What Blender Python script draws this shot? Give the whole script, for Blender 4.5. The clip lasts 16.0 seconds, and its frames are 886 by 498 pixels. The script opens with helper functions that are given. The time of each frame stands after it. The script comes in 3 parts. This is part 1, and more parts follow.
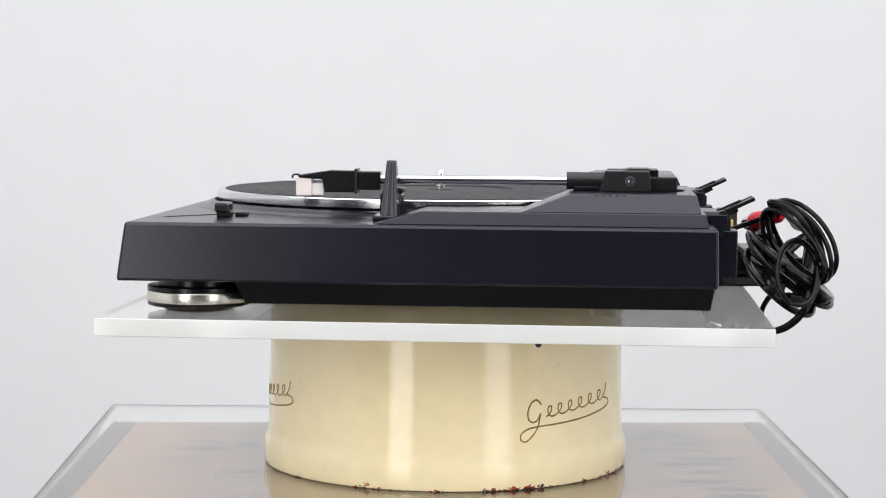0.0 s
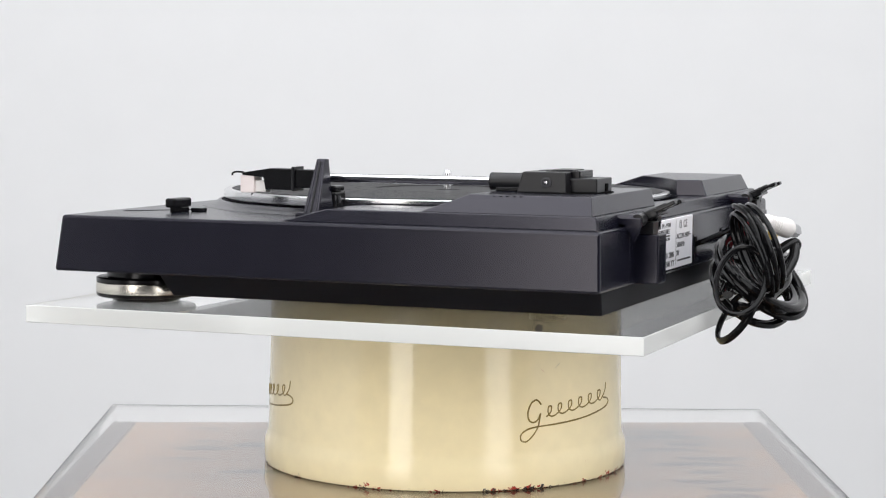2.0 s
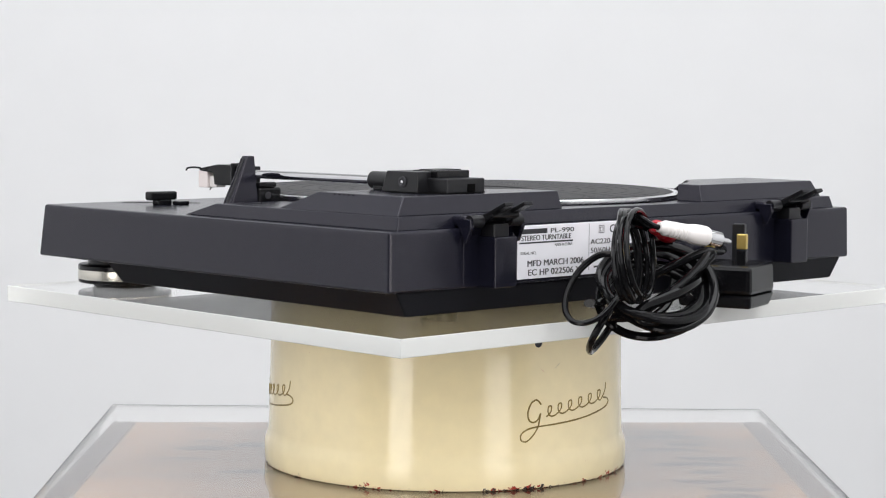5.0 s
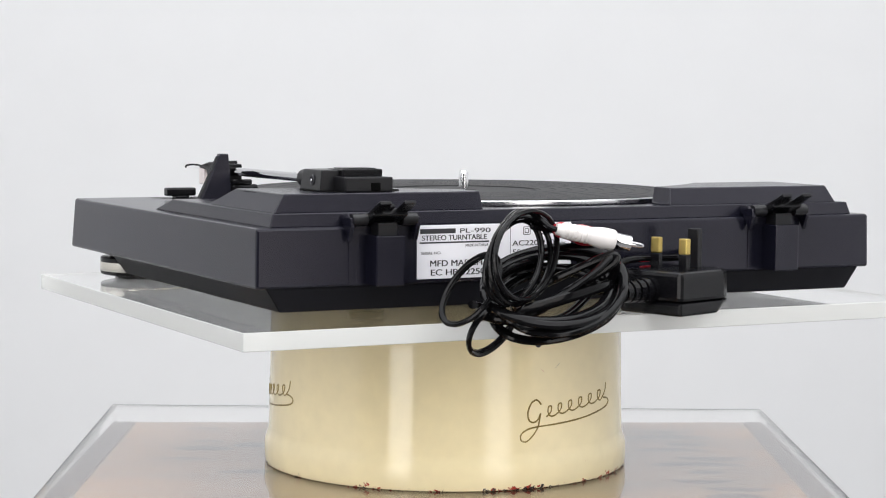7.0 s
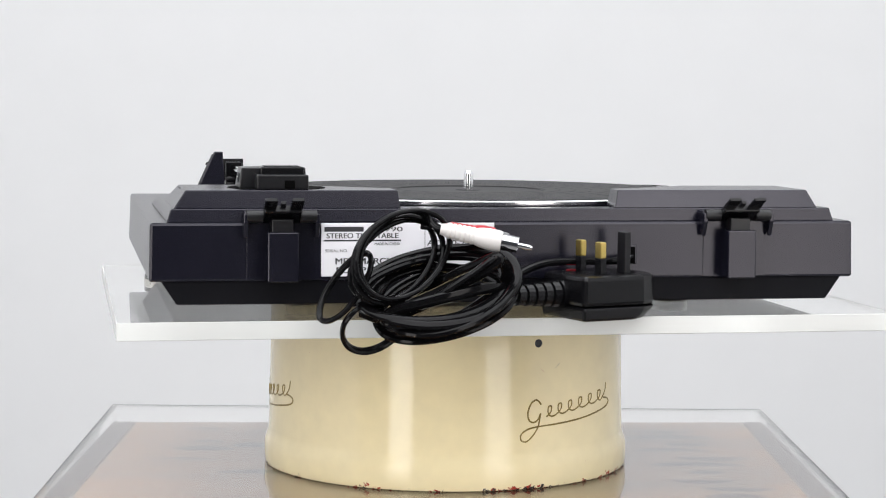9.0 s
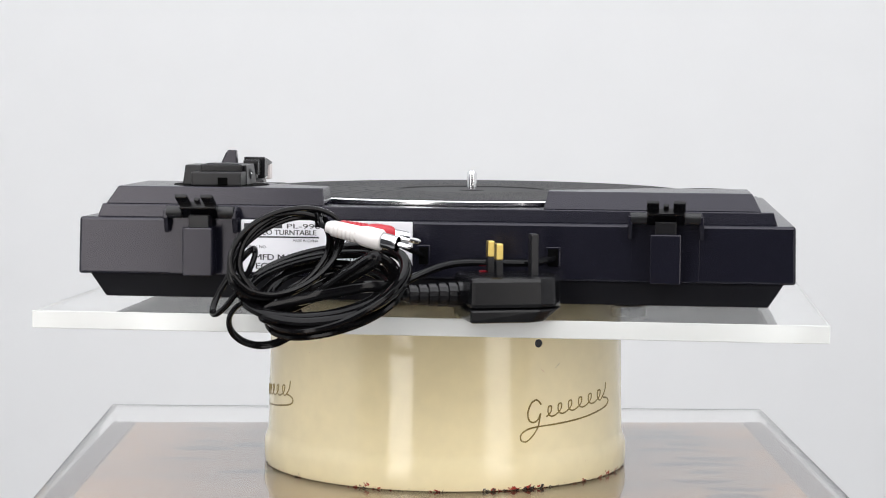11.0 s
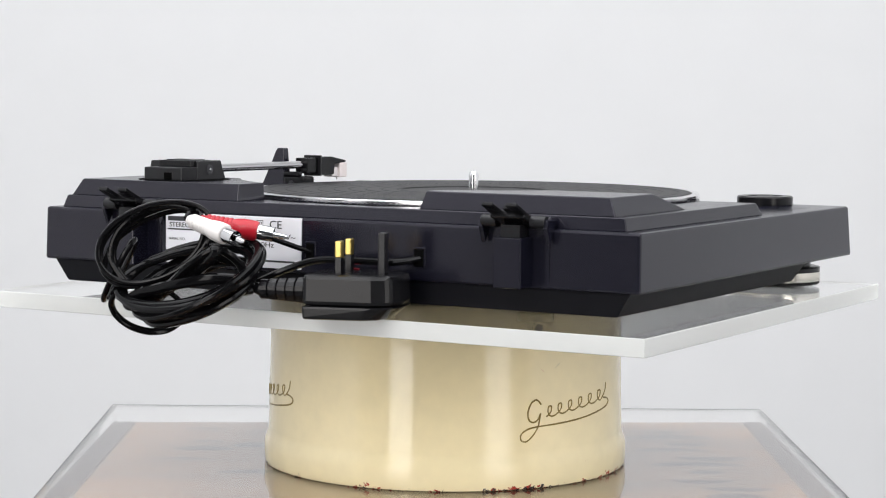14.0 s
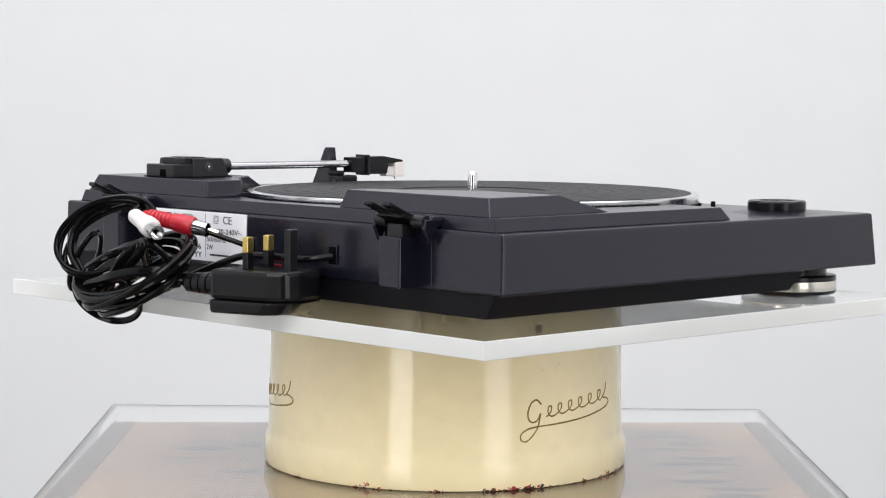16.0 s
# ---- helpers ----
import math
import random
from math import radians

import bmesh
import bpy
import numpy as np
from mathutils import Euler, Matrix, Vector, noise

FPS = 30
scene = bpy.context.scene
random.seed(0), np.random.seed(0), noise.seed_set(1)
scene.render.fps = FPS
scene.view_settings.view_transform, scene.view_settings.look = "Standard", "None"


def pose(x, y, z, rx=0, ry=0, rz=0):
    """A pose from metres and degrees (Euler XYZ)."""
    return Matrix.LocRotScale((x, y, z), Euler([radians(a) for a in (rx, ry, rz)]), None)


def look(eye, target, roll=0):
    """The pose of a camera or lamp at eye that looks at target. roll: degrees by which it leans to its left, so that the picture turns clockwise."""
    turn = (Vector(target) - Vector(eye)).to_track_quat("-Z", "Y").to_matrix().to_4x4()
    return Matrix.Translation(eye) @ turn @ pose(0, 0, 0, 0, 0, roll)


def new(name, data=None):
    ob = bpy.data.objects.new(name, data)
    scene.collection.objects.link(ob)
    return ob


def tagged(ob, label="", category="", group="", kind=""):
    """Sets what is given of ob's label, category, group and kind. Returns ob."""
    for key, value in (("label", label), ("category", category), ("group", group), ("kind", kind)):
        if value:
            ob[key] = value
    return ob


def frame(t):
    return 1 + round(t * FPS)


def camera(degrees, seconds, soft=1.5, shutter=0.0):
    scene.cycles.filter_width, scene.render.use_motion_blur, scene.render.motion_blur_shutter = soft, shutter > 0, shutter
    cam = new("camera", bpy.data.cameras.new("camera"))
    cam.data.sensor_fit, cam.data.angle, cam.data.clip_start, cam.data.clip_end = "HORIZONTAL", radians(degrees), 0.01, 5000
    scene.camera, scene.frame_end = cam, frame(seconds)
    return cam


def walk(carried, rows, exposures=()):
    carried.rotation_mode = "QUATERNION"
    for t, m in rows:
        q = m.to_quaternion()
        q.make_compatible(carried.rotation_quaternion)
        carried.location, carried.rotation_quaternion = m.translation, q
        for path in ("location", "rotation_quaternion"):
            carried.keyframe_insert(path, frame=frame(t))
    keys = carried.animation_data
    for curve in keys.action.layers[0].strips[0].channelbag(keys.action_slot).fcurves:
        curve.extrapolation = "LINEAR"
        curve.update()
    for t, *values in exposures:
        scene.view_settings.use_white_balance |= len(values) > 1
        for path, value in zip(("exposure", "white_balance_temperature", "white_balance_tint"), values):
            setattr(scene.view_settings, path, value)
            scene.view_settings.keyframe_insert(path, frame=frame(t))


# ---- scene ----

Z0 = 0.95          # height of the turning sheet's upper face above the floor
BENCH = Z0 - 0.1147  # upper face of the clear cover on which the drum stands

# ---- camera ----
EYE = Vector((0, -1.346, Z0 + 0.1282))
YAW, PITCH, ROLL = radians(-0.188), radians(4.382), 0.484
AIM = EYE + Vector((math.sin(YAW) * math.cos(PITCH), math.cos(YAW) * math.cos(PITCH), -math.sin(PITCH)))
cam = camera(24.57, 16.0, soft=1.1)
walk(cam, [(0, look(EYE, AIM, ROLL)), (16, look(EYE, AIM, ROLL))])


# ---- light ----
def area_lamp(name, m, wide, high, watts, colour):
    lamp = bpy.data.lights.new(name, "AREA")
    lamp.shape, lamp.size, lamp.size_y, lamp.energy, lamp.color = "RECTANGLE", wide, high, watts, colour
    ob = new(name, lamp)
    ob.matrix_world = m
    return ob


world = bpy.data.worlds.new("studio")
scene.world = world
world.use_nodes = True
world.node_tree.nodes["Background"].inputs[0].default_value = (0.9, 0.95, 1.0, 1)
world.node_tree.nodes["Background"].inputs[1].default_value = 0.15
area_lamp("strip_light", look((-0.93, -1.82, 1.46), (0, 0, 1.30)), 0.50, 2.1, 14.2, (1.0, 0.965, 0.94))
area_lamp("strip_light", look((1.13, -1.76, 1.46), (0, 0, 1.30)), 0.60, 2.1, 12.5, (1.0, 0.965, 0.94))
area_lamp("ceiling_light", look((0.0, -1.05, 2.60), (0.0, -1.0, 0)), 3.2, 3.7, 91, (0.955, 0.968, 1.0))
scene.view_settings.exposure = 0.0


# ---- materials ----
def material(name, colour, rough=0.5, metal=0.0, vary=0.12, grain=200.0, bump=0.0, bump_scale=600.0, spec=0.5, coat=0.0, tint=(1.0, 1.0, 1.0)):
    """A surface with a fine grain, broad unevenness and fine relief."""
    m = bpy.data.materials.new(name)
    m.use_nodes = True
    nt = m.node_tree
    b = nt.nodes["Principled BSDF"]
    b.inputs["Metallic"].default_value = metal
    b.inputs["Specular IOR Level"].default_value = spec
    b.inputs["Coat Weight"].default_value = coat
    b.inputs["Specular Tint"].default_value = (*tint, 1)
    co = nt.nodes.new("ShaderNodeTexCoord")
    fine, broad = nt.nodes.new("ShaderNodeTexNoise"), nt.nodes.new("ShaderNodeTexNoise")
    for n, sc in ((fine, grain), (broad, grain / 14)):
        n.inputs["Scale"].default_value, n.inputs["Detail"].default_value = sc, 4
        nt.links.new(co.outputs["Object"], n.inputs["Vector"])
    add = nt.nodes.new("ShaderNodeMath")
    add.operation = "MULTIPLY_ADD"
    add.inputs[1].default_value = 0.5
    half = nt.nodes.new("ShaderNodeMath")
    half.operation, half.inputs[1].default_value = "MULTIPLY", 0.5
    nt.links.new(broad.outputs["Fac"], half.inputs[0])
    nt.links.new(fine.outputs["Fac"], add.inputs[0])
    nt.links.new(half.outputs[0], add.inputs[2])
    ramp = nt.nodes.new("ShaderNodeValToRGB")
    ramp.color_ramp.elements[0].position, ramp.color_ramp.elements[1].position = 0.3, 0.7
    ramp.color_ramp.elements[0].color = (*[c * (1 - vary) for c in colour], 1)
    ramp.color_ramp.elements[1].color = (*[min(1, c * (1 + vary)) for c in colour], 1)
    nt.links.new(add.outputs[0], ramp.inputs[0])
    nt.links.new(ramp.outputs[0], b.inputs["Base Color"])
    r = nt.nodes.new("ShaderNodeMapRange")
    r.inputs["To Min"].default_value, r.inputs["To Max"].default_value = max(0, rough - 0.03), min(1, rough + 0.03)
    nt.links.new(broad.outputs["Fac"], r.inputs["Value"])
    nt.links.new(r.outputs[0], b.inputs["Roughness"])
    if bump:
        rel, bp = nt.nodes.new("ShaderNodeTexNoise"), nt.nodes.new("ShaderNodeBump")
        rel.inputs["Scale"].default_value = bump_scale
        nt.links.new(co.outputs["Object"], rel.inputs["Vector"])
        bp.inputs["Strength"].default_value, bp.inputs["Distance"].default_value = bump, 0.0004
        nt.links.new(rel.outputs["Fac"], bp.inputs["Height"])
        nt.links.new(bp.outputs[0], b.inputs["Normal"])
    return m


def acrylic(name, colour, rough=0.0, bump=0.0, clear=1.0, ior=1.49):
    m = bpy.data.materials.new(name)
    m.use_nodes = True
    nt = m.node_tree
    b = nt.nodes["Principled BSDF"]
    b.inputs["Base Color"].default_value = (*colour, 1)
    b.inputs["Transmission Weight"].default_value = clear
    b.inputs["IOR"].default_value = ior
    b.inputs["Roughness"].default_value = rough
    if bump:
        co, mp = nt.nodes.new("ShaderNodeTexCoord"), nt.nodes.new("ShaderNodeMapping")
        mp.inputs["Scale"].default_value = (14, 14, 150)
        rel, bp = nt.nodes.new("ShaderNodeTexNoise"), nt.nodes.new("ShaderNodeBump")
        rel.inputs["Scale"].default_value = 1.0
        nt.links.new(co.outputs["Object"], mp.inputs[0])
        nt.links.new(mp.outputs[0], rel.inputs["Vector"])
        bp.inputs["Strength"].default_value, bp.inputs["Distance"].default_value = bump, 0.002
        nt.links.new(rel.outputs["Fac"], bp.inputs["Height"])
        nt.links.new(bp.outputs[0], b.inputs["Normal"])
    return m


WALL = material("white wall paint", (0.82, 0.825, 0.83), 0.8, vary=0.015, grain=12, bump=0.05, bump_scale=80)
DARK = material("dark grey paint of unseen walls", (0.05, 0.05, 0.055), 0.8, vary=0.03, grain=12)
FLOOR = material("grey floor", (0.20, 0.20, 0.20), 0.5, vary=0.05, grain=6)
# the violet gloss tint paints in a purplish cast of shade; the base is blue-black
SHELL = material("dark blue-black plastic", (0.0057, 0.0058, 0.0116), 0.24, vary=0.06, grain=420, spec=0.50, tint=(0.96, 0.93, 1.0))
TRAY = material("matt black plastic", (0.0034, 0.0035, 0.0055), 0.48, vary=0.06, grain=420, spec=0.16)
GLOSSY = material("black moulded plastic", (0.005, 0.005, 0.006), 0.24, vary=0.1, grain=300, spec=0.28)
GREYP = material("charcoal plastic", (0.009, 0.009, 0.0105), 0.32, vary=0.1, grain=400, bump=0.05, bump_scale=2000, spec=0.36)
RUBBER = material("black rubber", (0.011, 0.011, 0.012), 0.5, vary=0.15, grain=300, bump=0.1, bump_scale=1500, spec=0.25)
VINYL = material("black cable sheath", (0.004, 0.004, 0.0045), 0.12, vary=0.1, grain=150, spec=0.16)
CHROME = material("chrome", (0.66, 0.66, 0.67), 0.07, 1.0, vary=0.02)
ALU = material("polished aluminium", (0.83, 0.83, 0.84), 0.17, 1.0, vary=0.04, grain=60)
SILVER = material("silver foot ring", (0.70, 0.67, 0.60), 0.26, 1.0, vary=0.06, grain=80)
BRASS = material("brass", (0.66, 0.50, 0.16), 0.34, 1.0, vary=0.08)
WHITEP = material("white plastic", (0.80, 0.77, 0.75), 0.35, vary=0.03)
CARTP = material("pale pink-white plastic", (0.82, 0.74, 0.72), 0.4, vary=0.03)
REDP = material("red plastic", (0.43, 0.008, 0.020), 0.30, vary=0.06)
FOIL = material("silver label foil", (0.85, 0.85, 0.89), 0.32, 0.0, vary=0.05, grain=60, bump=0.4, bump_scale=90)
INK = material("black ink", (0.03, 0.03, 0.035), 0.5, vary=0.05)
# near-black without gloss: the shade of holes as a colour, on solid blocks
HOLE_SHADE = material("black for the shade of holes", (0.0015, 0.0015, 0.0015), 0.8, spec=0.05)
SCUFF = material("pale scuffed plastic", (0.12, 0.12, 0.125), 0.6)
GOLD = material("dull gold transfer", (0.27, 0.19, 0.045), 0.4, 0.3, vary=0.2, grain=300)
CLEAR = acrylic("clear acrylic", (0.985, 0.992, 0.985))
EDGE = acrylic("sawn acrylic edge", (0.97, 0.985, 0.96), 0.22, 0.07, 0.42)
THIN = acrylic("thin clear plastic", (0.99, 0.99, 0.985), ior=1.33)
STEEL = material("grey metal edging", (0.062, 0.047, 0.040), 0.6, 0.0, spec=0.1, vary=0.1, grain=40)


def enamel():
    """Cream enamel, rubbed through to red primer and dark metal along the foot."""
    m = material("cream enamel", (0.895, 0.775, 0.480), 0.12, vary=0.05, grain=85, bump=0.45, bump_scale=55, coat=0.2)
    nt = m.node_tree
    b = nt.nodes["Principled BSDF"]
    base = b.inputs["Base Color"].links[0].from_socket
    co, sep = nt.nodes.new("ShaderNodeTexCoord"), nt.nodes.new("ShaderNodeSeparateXYZ")
    nt.links.new(co.outputs["Object"], sep.inputs[0])
    low = nt.nodes.new("ShaderNodeMapRange")
    low.inputs["From Min"].default_value, low.inputs["From Max"].default_value = 0.0, 0.0055
    low.inputs["To Min"].default_value, low.inputs["To Max"].default_value = 0.285, 0.0
    nt.links.new(sep.outputs[2], low.inputs["Value"])
    patch, spread, worn = nt.nodes.new("ShaderNodeTexNoise"), nt.nodes.new("ShaderNodeMapRange"), nt.nodes.new("ShaderNodeMath")
    patch.inputs["Scale"].default_value, patch.inputs["Detail"].default_value = 22, 2
    nt.links.new(co.outputs["Object"], patch.inputs["Vector"])
    spread.inputs["From Min"].default_value, spread.inputs["From Max"].default_value = 0.38, 0.66
    spread.inputs["To Min"].default_value, spread.inputs["To Max"].default_value = 0.45, 1.3
    nt.links.new(patch.outputs["Fac"], spread.inputs["Value"])
    worn.operation = "MULTIPLY"
    nt.links.new(low.outputs[0], worn.inputs[0])
    nt.links.new(spread.outputs[0], worn.inputs[1])
    last = base
    for scale, colour, offset in ((240, (0.42, 0.06, 0.04), 0.33), (330, (0.06, 0.054, 0.05), 0.35)):
        n = nt.nodes.new("ShaderNodeTexNoise")
        n.inputs["Scale"].default_value, n.inputs["Detail"].default_value, n.inputs["Distortion"].default_value = scale, 6, 0.8
        nt.links.new(co.outputs["Object"], n.inputs["Vector"])
        add = nt.nodes.new("ShaderNodeMath")
        nt.links.new(n.outputs["Fac"], add.inputs[0])
        nt.links.new(worn.outputs[0], add.inputs[1])
        cut = nt.nodes.new("ShaderNodeMapRange")
        cut.inputs["From Min"].default_value, cut.inputs["From Max"].default_value = offset + 0.44, offset + 0.47
        nt.links.new(add.outputs[0], cut.inputs["Value"])
        mix = nt.nodes.new("ShaderNodeMix")
        mix.data_type = "RGBA"
        nt.links.new(cut.outputs[0], mix.inputs["Factor"])
        nt.links.new(last, mix.inputs["A"])
        mix.inputs["B"].default_value = (*colour, 1)
        last = mix.outputs["Result"]
    nt.links.new(last, b.inputs["Base Color"])
    return m


CREAM = enamel()


def crate_board():
    """Pale brown crate wood with grain along x and grey rubbed patches."""
    m = material("pale brown crate wood", (0.245, 0.146, 0.080), 0.75, vary=0.12, grain=120, spec=0.1)
    nt = m.node_tree
    b = nt.nodes["Principled BSDF"]
    base = b.inputs["Base Color"].links[0].from_socket
    co, mp = nt.nodes.new("ShaderNodeTexCoord"), nt.nodes.new("ShaderNodeMapping")
    mp.inputs["Scale"].default_value = (4, 15, 1)
    n, cut, mix = nt.nodes.new("ShaderNodeTexNoise"), nt.nodes.new("ShaderNodeMapRange"), nt.nodes.new("ShaderNodeMix")
    n.inputs["Scale"].default_value, n.inputs["Detail"].default_value = 2.2, 5
    nt.links.new(co.outputs["Object"], mp.inputs[0])
    nt.links.new(mp.outputs[0], n.inputs["Vector"])
    cut.inputs["From Min"].default_value, cut.inputs["From Max"].default_value = 0.42, 0.74
    nt.links.new(n.outputs["Fac"], cut.inputs["Value"])
    mix.data_type = "RGBA"
    nt.links.new(cut.outputs[0], mix.inputs["Factor"])
    nt.links.new(base, mix.inputs["A"])
    mix.inputs["B"].default_value = (0.120, 0.084, 0.060, 1)
    nt.links.new(mix.outputs["Result"], b.inputs["Base Color"])
    return m


WOOD = crate_board()


# ---- mesh helpers ----
def part(name, bm, mat, parent=None, label="", smooth=False, sharp=35):
    """Links a bmesh as one mesh object under a thing or a part."""
    me = bpy.data.meshes.new(name)
    bmesh.ops.recalc_face_normals(bm, faces=bm.faces)
    for f in bm.faces:
        f.smooth = smooth
    bm.to_mesh(me)
    bm.free()
    me.materials.append(mat)
    if smooth:
        me.set_sharp_from_angle(angle=radians(sharp))
    ob = new(name, me)
    ob.parent = parent
    if label:
        ob["label"] = label
    return ob


def thing(name, m, label, category, group="", kind=""):
    ob = new(name)
    ob.empty_display_size = 0.05
    ob.matrix_world = m
    return tagged(ob, label, category, group, kind)


def bevelled(bm, width, segments=2, angle=25):
    if width:
        edges = [e for e in bm.edges if len(e.link_faces) == 2 and e.calc_face_angle(0) > radians(angle)]
        bmesh.ops.bevel(bm, geom=edges, offset=width, segments=segments, profile=0.5, affect="EDGES", clamp_overlap=True)
    return bm


def box(x0, x1, y0, y1, z0, z1, bevel=0.0006, m=None, bm=None):
    made = bmesh.new()
    bmesh.ops.create_cube(made, size=1)
    bmesh.ops.transform(made, matrix=Matrix.LocRotScale(((x0 + x1) / 2, (y0 + y1) / 2, (z0 + z1) / 2), None, (abs(x1 - x0), abs(y1 - y0), abs(z1 - z0))), verts=made.verts)
    bevelled(made, bevel)
    if m:
        bmesh.ops.transform(made, matrix=m, verts=made.verts)
    return joined(bm, made)


def joined(bm, made):
    if bm is None:
        return made
    me = bpy.data.meshes.new("temporary")
    made.to_mesh(me)
    made.free()
    bm.from_mesh(me)
    bpy.data.meshes.remove(me)
    return bm


def prism(low, high, z0, z1, bevel=0.0008, bm=None):
    """A block between two outlines with the same number of corners."""
    made = bmesh.new()
    a = [made.verts.new((*p, z0)) for p in low]
    b = [made.verts.new((*p, z1)) for p in high]
    n = len(a)
    made.faces.new(a[::-1])
    made.faces.new(b)
    for i in range(n):
        made.faces.new((a[i], a[(i + 1) % n], b[(i + 1) % n], b[i]))
    bmesh.ops.recalc_face_normals(made, faces=made.faces)
    bevelled(made, bevel)
    return joined(bm, made)


def side_profile(points, x0, x1, bevel=0.0005, bm=None):
    """A block with the outline (y, z), from x0 to x1."""
    made = bmesh.new()
    a = [made.verts.new((x0, y, z)) for y, z in points]
    b = [made.verts.new((x1, y, z)) for y, z in points]
    made.faces.new(a)
    made.faces.new(b[::-1])
    for i in range(len(a)):
        j = (i + 1) % len(a)
        made.faces.new((a[i], b[i], b[j], a[j]))
    bmesh.ops.recalc_face_normals(made, faces=made.faces)
    bevelled(made, bevel)
    return joined(bm, made)


def lathe(profile, steps=64, centre=(0, 0, 0), bm=None, m=None):
    """Turns a profile of (radius, height) round z; radius 0 closes it."""
    made = bmesh.new()
    rings = []
    for r, z in profile:
        if r < 1e-6:
            rings.append([made.verts.new((0, 0, z))])
        else:
            rings.append([made.verts.new((r * math.cos(2 * math.pi * i / steps), r * math.sin(2 * math.pi * i / steps), z)) for i in range(steps)])
    for a, b in zip(rings, rings[1:]):
        for i in range(steps):
            j = (i + 1) % steps
            if len(a) == 1 and len(b) == 1:
                continue
            if len(a) == 1:
                made.faces.new((a[0], b[j], b[i]))
            elif len(b) == 1:
                made.faces.new((a[i], a[j], b[0]))
            else:
                made.faces.new((a[i], a[j], b[j], b[i]))
    bmesh.ops.transform(made, matrix=(m or Matrix.Identity(4)), verts=made.verts)
    bmesh.ops.translate(made, vec=centre, verts=made.verts)
    return joined(bm, made)


def smooth_path(points, closed=False, per=10):
    """Points on a smooth curve through the given ones."""
    p = [Vector(q) for q in points]
    n = len(p)
    out = []
    for i in range(n if closed else n - 1):
        if closed:
            a, b, c, d = p[i - 1], p[i], p[(i + 1) % n], p[(i + 2) % n]
        else:
            a, b, c, d = p[max(i - 1, 0)], p[i], p[i + 1], p[min(i + 2, n - 1)]
        for k in range(per):
            t = k / per
            out.append(0.5 * (2 * b + (c - a) * t + (2 * a - 5 * b + 4 * c - d) * t * t + (3 * b - a - 3 * c + d) * t ** 3))
    if not closed:
        out.append(p[-1])
    return out


def tube(path, radius, sides=8, closed=False, flat=1.0, bm=None, up=(0, 0, 1)):
    """Sweeps a round or flattened section along a path."""
    made = bmesh.new()
    n = len(path)
    rings = []
    side = None
    for i, p in enumerate(path):
        d = (path[(i + 1) % n] - path[i - 1]) if closed else (path[min(i + 1, n - 1)] - path[max(i - 1, 0)])
        d.normalize()
        if side is None:
            side = d.cross(Vector(up))
            if side.length < 0.1:
                side = d.cross(Vector((0, 1, 0.3)))
        side = (side - d * side.dot(d)).normalized()
        other = d.cross(side)
        rings.append([made.verts.new(p + side * (radius * flat * math.cos(2 * math.pi * k / sides)) + other * (radius * math.sin(2 * math.pi * k / sides))) for k in range(sides)])
    for i in range(n if closed else n - 1):
        a, b = rings[i], rings[(i + 1) % n]
        for k in range(sides):
            made.faces.new((a[k], a[(k + 1) % sides], b[(k + 1) % sides], b[k]))
    if not closed:
        made.faces.new(rings[0])
        made.faces.new(rings[-1][::-1])
    return joined(bm, made)


def lettering(words, size, m, mat, parent, width=0.0, bold=0.0):
    """Flat printed words, as a mesh."""
    cu = bpy.data.curves.new("lettering", "FONT")
    cu.body, cu.size, cu.extrude = words, size, 0.00005
    tmp = new("lettering", cu)
    me = bpy.data.meshes.new_from_object(tmp.evaluated_get(bpy.context.evaluated_depsgraph_get()))
    bpy.data.objects.remove(tmp)
    bpy.data.curves.remove(cu)
    if width:
        me.transform(Matrix.Diagonal((width / max(v.co.x for v in me.vertices), 1, 1, 1)))
    if bold:
        bm = bmesh.new()
        bm.from_mesh(me)
        me.transform(Matrix.Translation((bold, 0, 0.00002)))
        bm.from_mesh(me)
        bm.to_mesh(me)
        bm.free()
    me.transform(m)
    me.materials.clear()
    me.materials.append(mat)
    ob = new("lettering", me)
    ob.parent = parent
    return ob


# ---- the room ----
# Only the north wall is in view; the rest is added around it.
def room():
    def slab(name, dims, mat):
        tagged(part(name, box(*dims, bevel=0), mat), kind="structure")
    slab("floor", (-1.9, 1.9, -3.3, 1.9, -0.1, 0.0), FLOOR)
    slab("wall_north", (-1.9, 1.9, 1.7, 1.8, 0.0, 2.7), WALL)
    # unseen south end, added dark so that the glossy plastic reflects little
    slab("wall_south", (-1.9, 1.9, -3.3, -3.2, 0.0, 2.7), DARK)
    # unseen sides: white at the back, dark in front, added to shape reflections
    slab("wall_west", (-1.9, -1.8, -1.3, 1.7, 0.0, 2.7), WALL)
    slab("unseen_dark_southwest", (-1.9, -1.8, -3.2, -1.3, 0.0, 2.7), DARK)
    slab("wall_east", (1.8, 1.9, -1.3, 1.7, 0.0, 2.7), WALL)
    slab("unseen_dark_southeast", (1.8, 1.9, -3.2, -1.3, 0.0, 2.7), DARK)
    slab("ceiling", (-1.9, 1.9, -3.3, 1.9, 2.7, 2.8), WALL)


room()


